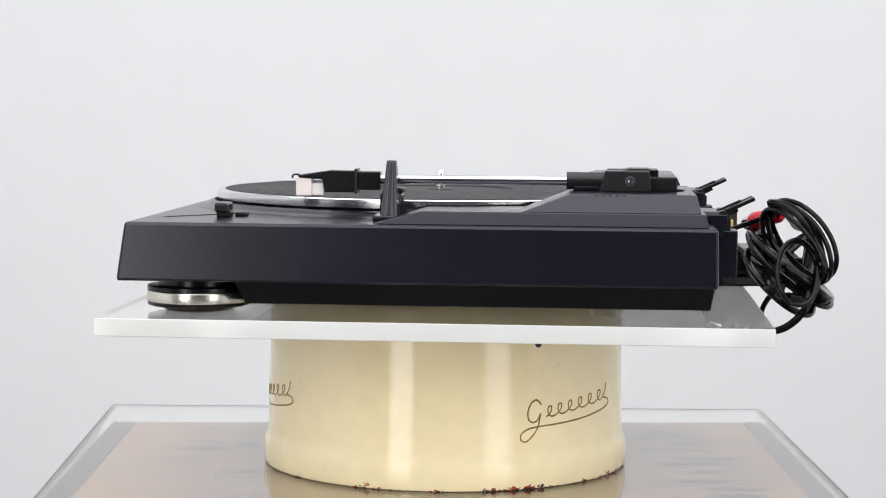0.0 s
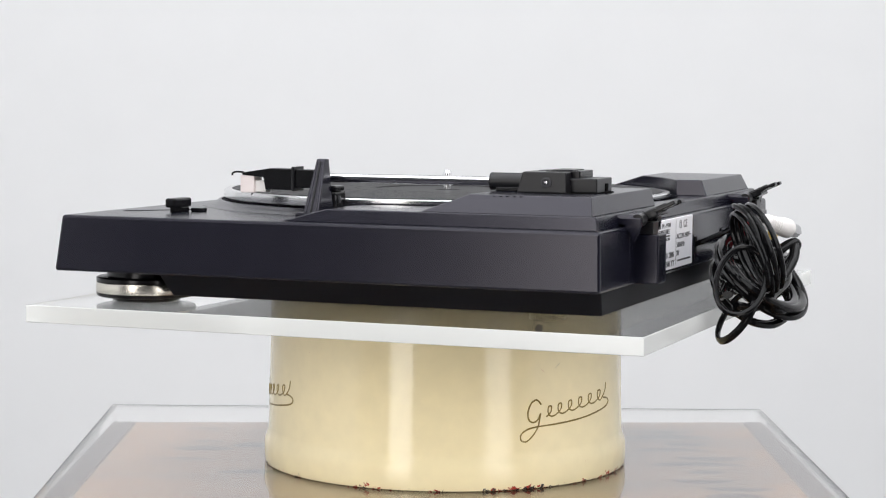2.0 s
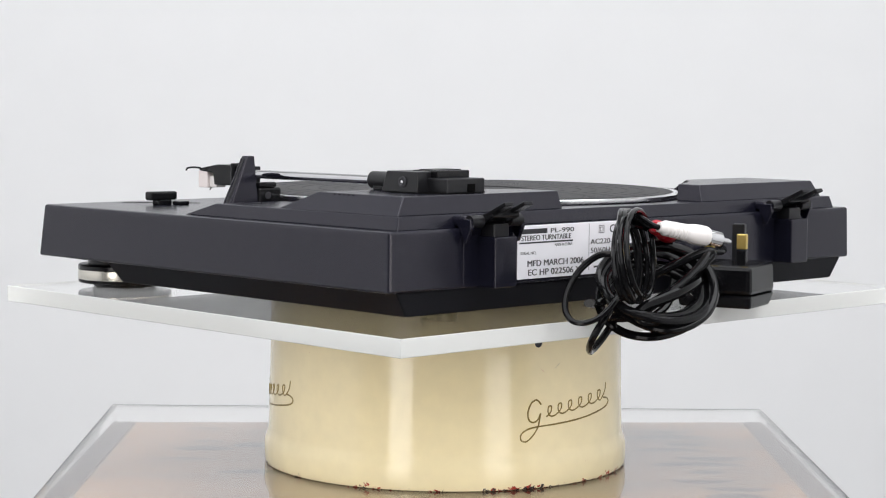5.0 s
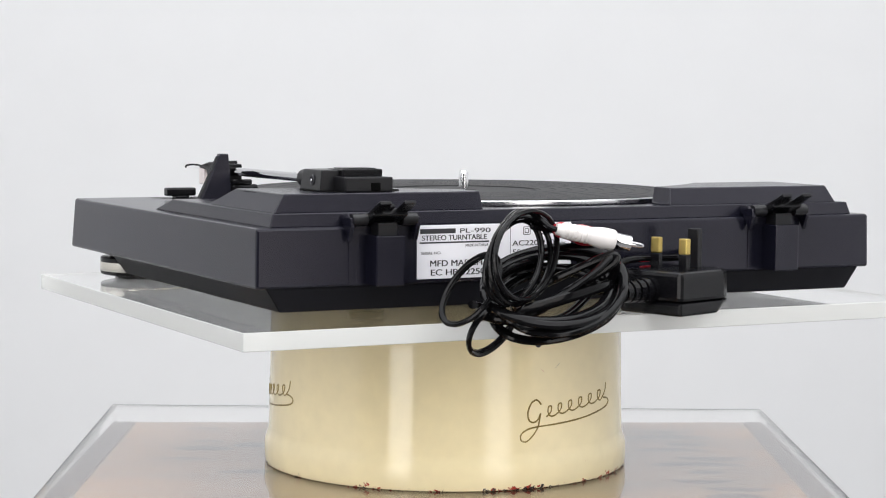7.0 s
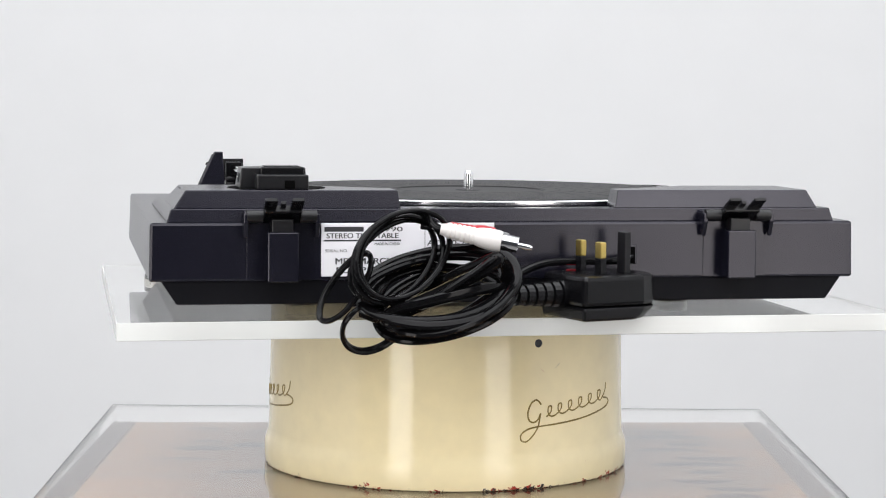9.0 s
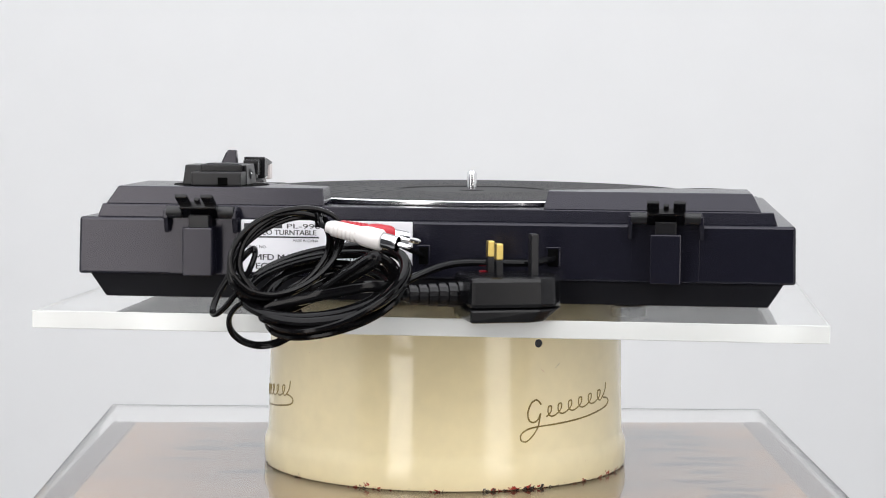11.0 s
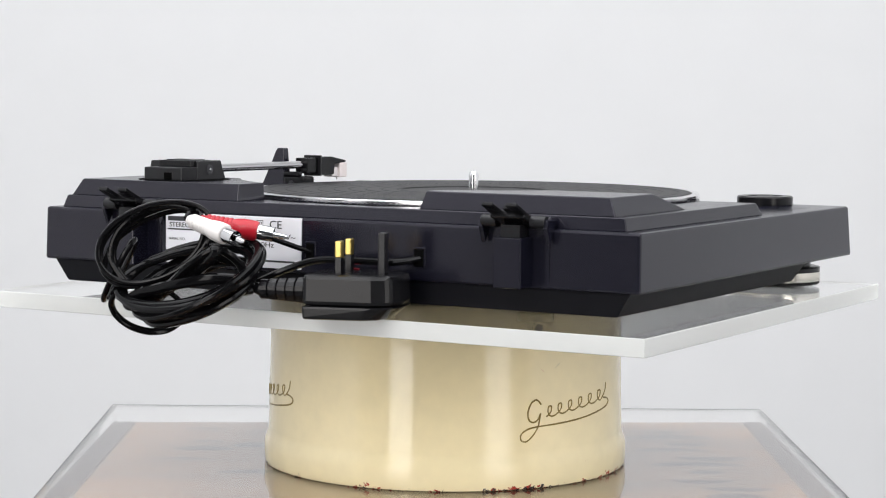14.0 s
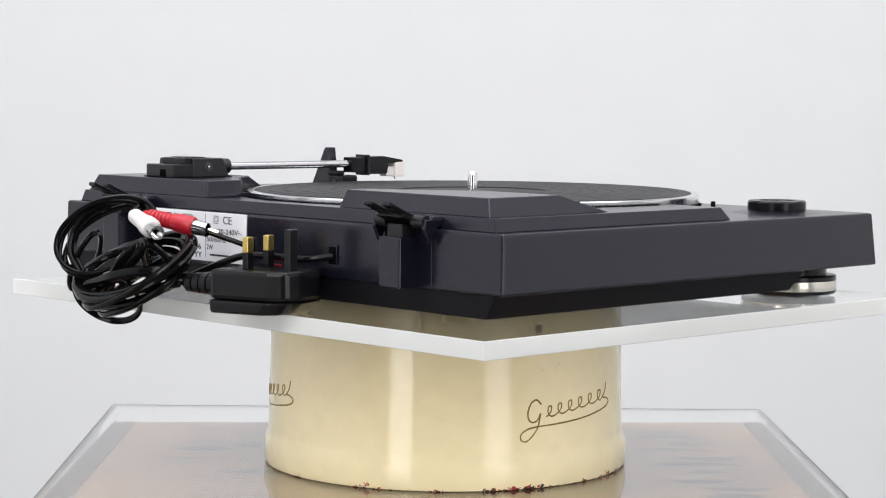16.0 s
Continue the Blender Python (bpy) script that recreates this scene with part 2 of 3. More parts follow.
# ---- the stand: crate under a clear cover, and the drum ----
def crate():
    top = BENCH - 0.0075
    t = thing("wooden_crate", pose(0, 0, 0), "pale brown wooden crate with stencilled marks and grey metal edging", "crate")

    def back(x):
        return 0.170 + 0.052 * x
    front = -0.25

    def strip(x0b, x1b, x0f, x1f, z0, z1, name, mat, label=""):
        line = [(x0f, front), (x1f, front), (x1b, back(x1b)), (x0b, back(x0b))]
        part(name, prism(line, line, z0, z1, 0.001), mat, t, label)
    strip(-0.2495, 0.2375, -0.2440, 0.2395, 0.0, top - 0.012, "body", WOOD)
    strip(-0.2330, 0.2230, -0.2270, 0.2230, top - 0.0118, top - 0.0004, "top_board", WOOD)
    strip(-0.2500, -0.2334, -0.2445, -0.2274, top - 0.0118, top, "edge_strip", STEEL, "grey metal edging strip")
    strip(0.2234, 0.2380, 0.2234, 0.2400, top - 0.0118, top, "edge_strip", STEEL, "grey metal edging strip")

    def mark(x0, x1, y, w, bend):
        """One faded brush-like bar with tapering ends."""
        bm = bmesh.new()
        low, high = [], []
        for k in range(9):
            u = k / 8
            h = w * (0.25 + 0.75 * math.sin(math.pi * u) ** 0.6) / 2
            x, yy = x0 + (x1 - x0) * u, y + bend * math.sin(math.pi * u)
            low.append(bm.verts.new((x, yy - h, top - 0.0002)))
            high.append(bm.verts.new((x, yy + h, top - 0.0002)))
        for k in range(8):
            bm.faces.new((low[k], low[k + 1], high[k + 1], high[k]))
        part("stencil_mark", bm, STENCIL, t, "dark grey stencilled bar")
    rng = random.Random(4)
    for i in range(11):
        y = 0.135 - i * 0.027
        mark(0.128 + rng.uniform(-0.006, 0.035), 0.200 + rng.uniform(-0.022, 0.012), y, rng.uniform(0.010, 0.017), rng.uniform(-0.006, 0.006))
    for x, y, w, h in ((-0.190, 0.045, 0.042, 0.016), (-0.182, 0.075, 0.024, 0.008), (-0.196, 0.128, 0.036, 0.008), (-0.148, 0.120, 0.050, 0.008), (-0.150, -0.040, 0.050, 0.014), (-0.205, 0.005, 0.05, 0.008), (-0.150, 0.060, 0.03, 0.020)):
        mark(x, x + w, y, h, 0.003)


STENCIL = material("faded grey stencil paint", (0.014, 0.011, 0.009), 0.7, spec=0.1, vary=0.4, grain=160)
crate()


def cover():
    t = thing("acrylic_cover", pose(0, 0, 0), "clear acrylic cover over the wooden crate", "cover")
    back, front = 0.2225, -0.262

    def west(y):
        return -0.2610 + (0.2235 - y) * 0.036
    rim = [(west(front), front), (0.2450, front), (0.2430, back), (west(back), back - 0.004)]
    panes = [part("top_pane", prism(rim, rim, BENCH - 0.005, BENCH, 0.0007), THIN, t)]
    z1 = BENCH - 0.0052
    for a, b in zip(rim, rim[1:] + rim[:1]):
        d = (Vector(b) - Vector(a)).normalized()
        n = Vector((-d.y, d.x)) * 0.004
        a, b = Vector(a) + d * 0.0042, Vector(b) - d * 0.0001
        line = [a, b, b + n, a + n]
        panes.append(part("side_pane", prism(line, line, 0.0, z1, 0.0005), THIN, t))
    for p in panes:
        p.visible_shadow = False


cover()

DRUM_H = 0.1048


def on_drum(angle, h, out=0.0):
    """A point on the drum's side: degrees from the front towards +x, and height."""
    r = 0.1172 - 0.0014 * h / DRUM_H + out
    a = radians(angle)
    return Vector((r * math.sin(a), -r * math.cos(a), h))


LOOP = ((30.5, 0.0517), (29.0, 0.0547), (27.1, 0.0529), (25.9, 0.0474), (26.3, 0.0425), (27.9, 0.0409), (29.5, 0.0427), (30.3, 0.0461), (29.9, 0.0416), (29.3, 0.0375), (27.5, 0.0325),
        (25.4, 0.0293), (23.7, 0.0302), (23.5, 0.0334), (25.2, 0.0363), (28.7, 0.0379), (36.5, 0.0388), (44.9, 0.0399), (53.6, 0.0418), (60.9, 0.0443), (63.1, 0.0470), (62.2, 0.0494), (59.3, 0.0505))
ROW = []
for k in range(6):
    wide, a0, h0 = 1 + 0.07 * k, 32.4 + 3.65 * k + 0.165 * k * k, 0.0437 + 0.0011 * k
    ROW += [(a0 + da * wide, h0 + dh) for da, dh in ((0, 0), (1.7, 0.0029), (1.9, 0.0064), (0.8, 0.0059), (0.8, 0.0020), (2.1, 0.0001))]
ROW += [(60.5, 0.0542), (61.3, 0.0595)]


def drum():
    t = thing("display_drum", pose(-0.0020, 0.0, BENCH), "round glossy cream enamelled metal drum with chipped foot", "drum")
    prof = [(0, 0.0), (0.1185, 0.0), (0.1195, 0.0005), (0.1200, 0.0020), (0.1203, 0.0070), (0.1203, 0.0120), (0.1199, 0.0150), (0.1190, 0.0180), (0.1180, 0.0205), (0.1174, 0.0235),
            (0.1158, DRUM_H - 0.002), (0.1152, DRUM_H - 0.0004), (0.1142, DRUM_H), (0, DRUM_H)]
    part("body", lathe(prof, 160), CREAM, t, smooth=True)

    def stroke(points, r, closed=False):
        tube(smooth_path([on_drum(a, h, 0.0001) for a, h in points], closed, 6), r, 6, closed, bm=art)

    for start in (0.0, -118.9, 120.0):
        art = bmesh.new()

        def at(a, h):
            return (start + a, h)
        # one large open loop that runs into the underline, then a row of small leaning loops
        stroke([at(*p) for p in LOOP], 0.00062)
        stroke([at(*p) for p in ROW], 0.00056)
        part("painted_mark", art, GOLD, t, "gold brush-drawn trade mark of plain loops")
    hole = on_drum(29.56, 0.0897, -0.001)
    part("screw", lathe([(0.0026, 0), (0.0026, 0.0012), (0.0019, 0.0016), (0.0014, 0.0012), (0, 0.0012)], 20, m=look(hole, hole * 2 - Vector((0, 0, hole.z)))
                       @ pose(0, 0, 0, 180)), INK, t, "small dark screw", True)
    for a, h, b, g in ((14.0, 0.0544, 15.9, 0.0564), (16.8, 0.0570, 18.2, 0.0576), (19.0, 0.0579, 20.8, 0.0585), (30.6, 0.0738, 31.5, 0.0720), (36.0, 0.0738, 37.3, 0.0761), (-64, 0.035, -63, 0.038)):
        part("scratch", tube([on_drum(a, h), on_drum((a + b) / 2, (h + g) / 2), on_drum(b, g)], 0.00022, 5), (REDP if h == 0.0738 and a < 32 else INK), t, "thin scratch through the enamel")


drum()


# ---- turning things: all share the axis of the drum ----
AXIS = pose(0, 0, Z0)
SPX, SPY = -0.0137, -0.0072   # spindle


def sheet():
    t = thing("acrylic_sheet", AXIS, "thick square clear acrylic sheet turning on the drum", "sheet")
    p = part("slab", box(-0.2330, 0.2240, -0.1840, 0.1960, -0.0097, 0.0006, 0.0005), CLEAR, t)
    p.data.materials.append(EDGE)
    for f in p.data.polygons:
        f.material_index = int(abs(f.normal.z) < 0.95)
    p.visible_shadow = False
    return t


def arc(cx, cy, r, a0, a1, n):
    return [(cx + r * math.cos(radians(a0 + (a1 - a0) * i / n)), cy + r * math.sin(radians(a0 + (a1 - a0) * i / n))) for i in range(n + 1)]


def angle_at(x, y):
    return math.degrees(math.atan2(y - SPY, x - SPX))


def player():
    t = thing("record_player", AXIS, "dark blue-black plastic record player with chrome tonearm, lid removed", "record player")
    # chassis with a leaning front
    low = [(0.2048, -0.1760), (0.2048, 0.1658), (-0.2156, 0.1658), (-0.2156, -0.1760)]
    high = [(0.2036, -0.1713), (0.2041, 0.1651), (-0.2151, 0.1651), (-0.2146, -0.1713)]
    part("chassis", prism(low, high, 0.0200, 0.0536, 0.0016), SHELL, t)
    low = [(0.189, -0.104), (0.189, 0.1622), (-0.2003, 0.1622), (-0.2003, -0.104)]
    high = [(0.198, -0.109), (0.198, 0.1640), (-0.209, 0.1640), (-0.209, -0.109)]
    part("base_tray", prism(low, high, 0.0065, 0.0202, 0.0008), TRAY, t, "matt black lower tray")
    # raised surround with a round cut for the platter
    R = 0.1535

    def edge_x(y, s):
        return SPX + s * math.sqrt(R * R - (y - SPY) ** 2)

    def ring(y0, y1, n=40):
        a0, a1 = angle_at(edge_x(y0, -1), y0) % 360, angle_at(edge_x(y1, 1), y1)
        return arc(SPX, SPY, R, a0, a1, n)
    low = [(0.1945, -0.031), (0.1945, 0.1605), (-0.2050, 0.1605), (-0.2050, -0.039)] + ring(-0.039, -0.031)
    high = [(0.1920, -0.003), (0.1920, 0.1587), (-0.2027, 0.1587), (-0.2027, -0.032)] + ring(-0.032, -0.003)
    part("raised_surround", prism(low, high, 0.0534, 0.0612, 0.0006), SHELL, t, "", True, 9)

    def housing(x_in, x_in_top, x_out, x_out_top, y_f, y_ft, y_b, y_bt, s):
        a = [(x_out, y_f), (x_out, y_b), (x_in, y_b)]
        b = [(x_out_top, y_ft), (x_out_top, y_bt), (x_in_top, y_bt)]
        ya = SPY + math.sqrt(R * R - (x_in - SPX) ** 2)
        yb = SPY + math.sqrt(R * R - (x_in_top - SPX) ** 2)
        a += arc(SPX, SPY, R, angle_at(x_in, ya), angle_at(edge_x(y_f, s), y_f), 20)
        b += arc(SPX, SPY, R, angle_at(x_in_top, yb), angle_at(edge_x(y_ft, s), y_ft), 20)
        return prism(a, b, 0.0610, 0.0716, 0.0006)
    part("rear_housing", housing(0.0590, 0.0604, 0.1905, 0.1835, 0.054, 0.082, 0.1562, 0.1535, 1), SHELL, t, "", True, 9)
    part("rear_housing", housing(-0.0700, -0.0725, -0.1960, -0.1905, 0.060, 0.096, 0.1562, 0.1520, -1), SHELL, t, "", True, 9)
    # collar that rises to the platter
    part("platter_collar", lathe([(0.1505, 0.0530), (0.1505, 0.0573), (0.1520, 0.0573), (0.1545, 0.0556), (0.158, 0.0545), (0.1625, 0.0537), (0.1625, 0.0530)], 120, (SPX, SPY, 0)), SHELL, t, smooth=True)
    platter = part("platter", lathe([(0, 0.0540), (0.1455, 0.0540), (0.1478, 0.0575), (0.1485, 0.0600), (0.1485, 0.0638), (0.1478, 0.0644), (0.1435, 0.0644), (0.1435, 0.0636), (0, 0.0636)], 160, (SPX, SPY, 0)), ALU, t, "polished aluminium platter", True)
    prof = [(0, 0.0644), (0.008, 0.0644), (0.0085, 0.0640), (0.048, 0.0640), (0.0485, 0.0647)]
    r = 0.050
    while r < 0.139:
        prof += [(r, 0.0647), (r + 0.0004, 0.0643), (r + 0.0012, 0.0643), (r + 0.0016, 0.0647)]
        r += 0.0105
    prof += [(0.1425, 0.0648), (0.1432, 0.0643), (0.1432, 0.0637)]
    part("mat", lathe(prof, 128, (SPX, SPY, 0)), RUBBER, platter, "ribbed black rubber mat", True)
    part("spindle", lathe([(0.0032, 0.064), (0.0032, 0.0740), (0.0030, 0.0755), (0.0020, 0.0769), (0, 0.0774)], 24, (SPX, SPY, 0)), ALU, platter, "chrome spindle", True)
    # feet
    for x, dz in ((0.165, 0.0), (-0.176, -0.0014)):
        foot = part("foot", lathe([(0, 0.0006), (0.0200, 0.0006), (0.0215, 0.0020), (0.0215, 0.0032 + dz), (0.0290, 0.0033 + dz), (0.0300, 0.0039 + dz), (0.0303, 0.0053 + dz), (0.0290, 0.0055 + dz), (0.0290, 0.0122 + dz), (0.0303, 0.0124 + dz), (0.0303, 0.0147 + dz), (0.0296, 0.0152 + dz), (0.0240, 0.0154 + dz), (0.0240, 0.0206), (0, 0.0206)], 64, (x, -0.1355, 0)), GLOSSY, t, "round black foot with a silver ring", True)
        part("ring", lathe([(0.0288, 0.0056), (0.0303, 0.0058), (0.0305, 0.0062), (0.0305, 0.0116), (0.0303, 0.0120), (0.0288, 0.0122)], 64, (x, -0.1355, dz)), SILVER, foot, "brushed silver ring", True)
    for x in (0.11, -0.12):
        part("rear_foot", lathe([(0, 0.0006), (0.010, 0.0006), (0.011, 0.0012), (0.011, 0.0068), (0, 0.0068)], 32, (x, 0.105, 0)), RUBBER, t, "small black rubber foot", True)
    # size lever with its slot, whose shade is a black strip, and the adapter in its dish
    slit = Matrix.Translation((0.1325, -0.1405, 0.0536)) @ pose(0, 0, 0, 0, 0, 138)
    part("slot", box(-0.026, 0.026, -0.0006, 0.0006, -0.0003, 0.0003, 0, slit), HOLE_SHADE, t, "narrow slot, its shade a black strip")
    part("printed_bar", box(-0.026, -0.016, 0.0022, 0.0040, -0.0003, 0.0002, 0, slit), GREYP, t, "small faint printed bar")
    part("scratch", tube(smooth_path([(-0.2147, 0.1039, 0.0316), (-0.2148, 0.1012, 0.0277), (-0.2149, 0.1000, 0.0235), (-0.2150, 0.0996, 0.0210)], False, 4), 0.00022, 5), SCUFF, t, "pale hairline scratch")
    lever = part("lever", box(0.1330, 0.1540, -0.1288, -0.1212, 0.0566, 0.0622, 0.0012), GLOSSY, t, "black sliding lever")
    part("stem", box(0.1385, 0.1480, -0.1285, -0.1200, 0.0536, 0.0568, 0.0005), GLOSSY, lever)
    part("catch", box(0.1300, 0.1390, -0.1190, -0.1120, 0.0536, 0.0560, 0.0006), GLOSSY, lever)
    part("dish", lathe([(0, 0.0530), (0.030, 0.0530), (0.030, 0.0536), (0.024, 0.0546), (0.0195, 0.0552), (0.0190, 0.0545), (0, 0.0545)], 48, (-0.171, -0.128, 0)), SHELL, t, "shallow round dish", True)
    part("adapter", lathe([(0.0037, 0.0547), (0.0180, 0.0547), (0.0187, 0.0555), (0.0187, 0.0602), (0.0178, 0.0612), (0.0125, 0.0612), (0.0115, 0.0604), (0.0060, 0.0604), (0.0052, 0.0612), (0.0037, 0.0610), (0.0037, 0.0547)], 48, (-0.171, -0.128, 0)), GLOSSY, t, "round black single adapter", True)
    part("rim_peg", lathe([(0.0016, 0.0535), (0.0016, 0.0585), (0, 0.0590)], 12, (-0.125, -0.120, 0)), GLOSSY, t)
    arm(t)
    for x in (0.1300, -0.1410):
        hinge(t, x)
    rear(t)
    return t


def arm(t):
    # rest: a leaning fin with a slot on its outer face
    bm = bmesh.new()
    sect = [(0.1485, 0.0885, 0.0028), (0.1540, 0.0885, 0.0028), (0.1690, 0.0560, 0.0050), (0.1465, 0.0560, 0.0050)]
    a = [bm.verts.new((x, -0.0235 - w, z)) for x, z, w in sect]
    b = [bm.verts.new((x, -0.0235 + w, z)) for x, z, w in sect]
    bm.faces.new(a), bm.faces.new(b[::-1])
    for i in range(4):
        bm.faces.new((a[i], b[i], b[(i + 1) % 4], a[(i + 1) % 4]))
    bmesh.ops.recalc_face_normals(bm, faces=bm.faces)
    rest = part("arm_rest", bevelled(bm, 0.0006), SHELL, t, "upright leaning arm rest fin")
    part("slot", tube([Vector((0.1548, -0.0235, 0.0868)), Vector((0.1615, -0.0235, 0.0722)), Vector((0.1684, -0.0235, 0.0573))], 0.0008, 6), GREYP, rest)
    for y in (-0.0255, -0.0215):
        part("lip", tube([Vector((0.1547, y, 0.0868)), Vector((0.1614, y - 0.0003 if y < -0.0235 else y + 0.0003, 0.0722)), Vector((0.1683, y - 0.0012 if y < -0.0235 else y + 0.0012, 0.0573))], 0.0006, 8), SHELL, rest, "", True)
    part("clip", box(0.1290, 0.1468, -0.0310, -0.0180, 0.0560, 0.0690, 0.0015), GLOSSY, rest)
    part("hook", box(0.1335, 0.1468, -0.0225, -0.0170, 0.0690, 0.0722, 0.0010), GLOSSY, rest)
    part("screw", lathe([(0, 0), (0.0022, 0), (0.0022, 0.0006), (0, 0.0008)], 16, (0.1400, -0.0179, 0.0640), m=pose(0, 0, 0, -90)), INK, rest, "", True)
    part("foot_plate", box(0.1270, 0.1700, -0.0330, 0.0100, 0.0536, 0.0570, 0.0010), SHELL, rest)
    # arm
    front, rear_end = Vector((0.1402, -0.040, 0.0768)), Vector((0.1385, 0.088, 0.0772))
    tonearm = part("tonearm", tube([front + (rear_end - front) * (i / 6) for i in range(7)], 0.0027, 20), CHROME, t, "straight chrome tonearm tube", True)
    part("collar", tube([Vector((0.1403, -0.0440, 0.0768)), Vector((0.1402, -0.0310, 0.0768))], 0.0040, 20), GLOSSY, tonearm, "", True)
    part("sleeve", tube([Vector((0.1388, 0.0790, 0.0772)), Vector((0.1383, 0.1020, 0.0772))], 0.0052, 24), GREYP, tonearm, "", True)
    part("sleeve_foot", box(0.133, 0.143, 0.083, 0.101, 0.0716, 0.0742, 0.0005), GLOSSY, tonearm)
    head = side_profile([(-0.0797, 0.0790), (-0.0611, 0.0820), (-0.0447, 0.0818), (-0.0447, 0.0691), (-0.0640, 0.0691), (-0.0655, 0.0765), (-0.0797, 0.0776)], 0.1345, 0.1465, 0.0005)
    box(0.1352, 0.1455, -0.0449, -0.0310, 0.0706, 0.0815, 0.0007, bm=head)
    part("headshell", head, GLOSSY, tonearm, "black headshell")
    part("lift", tube(smooth_path([(0.146, -0.0790, 0.0792), (0.1505, -0.0812, 0.0796), (0.1545, -0.0818, 0.0790), (0.1550, -0.0818, 0.0775)], False, 5), 0.0006, 8), GLOSSY, tonearm, "", True)
    part("shell_rib", box(0.1330, 0.1475, -0.0462, -0.0445, 0.0684, 0.0832, 0.0004), GREYP, tonearm)
    part("cartridge", box(0.1345, 0.1460, -0.0812, -0.0719, 0.0668, 0.0776, 0.0006), CARTP, tonearm, "pale pinkish-white cartridge")
    part("stylus_guard", box(0.1365, 0.1440, -0.0720, -0.0648, 0.0672, 0.0742, 0.0005), WHITEP, tonearm)
    part("stylus", tube([Vector((0.1402, -0.0752, 0.0668)), Vector((0.1402, -0.0767, 0.0652))], 0.0004, 6), INK, tonearm)
    # pivot block
    low = [(0.1505, 0.0985), (0.1505, 0.1285), (0.1270, 0.1285), (0.1270, 0.0985)]
    high = [(0.1490, 0.1015), (0.1490, 0.1275), (0.1280, 0.1275), (0.1280, 0.1015)]
    pivot = part("pivot_block", prism(low, high, 0.0716, 0.0836, 0.0006), GREYP, t, "charcoal tonearm pivot block")
    part("pivot_back", box(0.1115, 0.1415, 0.1255, 0.1440, 0.0716, 0.0800, 0.0007), GREYP, pivot)
    part("pivot_cap", box(0.1130, 0.1385, 0.1120, 0.1330, 0.0795, 0.0842, 0.0007), GLOSSY, pivot)
    low = [(0.1265, 0.0985), (0.1265, 0.1285), (0.1108, 0.1285), (0.1108, 0.0985)]
    high = [(0.1255, 0.1030), (0.1255, 0.1275), (0.1115, 0.1275), (0.1115, 0.1030)]
    part("pivot_inner", prism(low, high, 0.0716, 0.0838, 0.0006), GREYP, pivot)
    part("inner_socket", lathe([(0.0032, 0), (0.0032, 0.0006), (0.0022, 0.0008), (0.0018, 0.0002), (0, 0.0002)], 24, (0.1112, 0.1155, 0.0780), m=pose(0, 0, 0, 0, -90)), INK, pivot, "", True)
    part("inner_bearing", lathe([(0.0013, 0), (0.0011, 0.0008), (0, 0.0011)], 16, (0.1112, 0.1155, 0.0780), m=pose(0, 0, 0, 0, -90)), CHROME, pivot, "bright bearing screw", True)
    part("cap_ridge", box(0.1150, 0.1360, 0.1150, 0.1280, 0.0842, 0.0847, 0.0003), GREYP, pivot)
    part("socket", lathe([(0.0032, 0), (0.0032, 0.0006), (0.0022, 0.0008), (0.0018, 0.0002), (0, 0.0002)], 24, (0.1499, 0.1163, 0.0775), m=pose(0, 0, 0, 0, 90)), INK, pivot, "", True)
    part("bearing", lathe([(0.0013, 0), (0.0011, 0.0008), (0, 0.0011)], 16, (0.1499, 0.1163, 0.0775), m=pose(0, 0, 0, 0, 90)), CHROME, pivot, "bright bearing screw", True)
    # notch and well are not cut: black blocks give their shade
    part("notch", box(0.1195, 0.1255, 0.1434, 0.1444, 0.0722, 0.0768, 0.0003), HOLE_SHADE, pivot, "square notch, its shade a black plate")
    part("well", lathe([(0, 0.0712), (0.029, 0.0712), (0.029, 0.0719), (0, 0.0719)], 48, (0.128, 0.120, 0)), HOLE_SHADE, pivot, "round well under the pivot, its shade a black disc", True)
    # thin matt black bars put the shade of the vent slits into colour
    for i in range(5):
        part("vent_slit", box(0.1836, 0.1843, 0.096 + i * 0.0040, 0.0976 + i * 0.0040, 0.0706, 0.0711, 0), TRAY, t, "short slit, its shade a matt black bar")


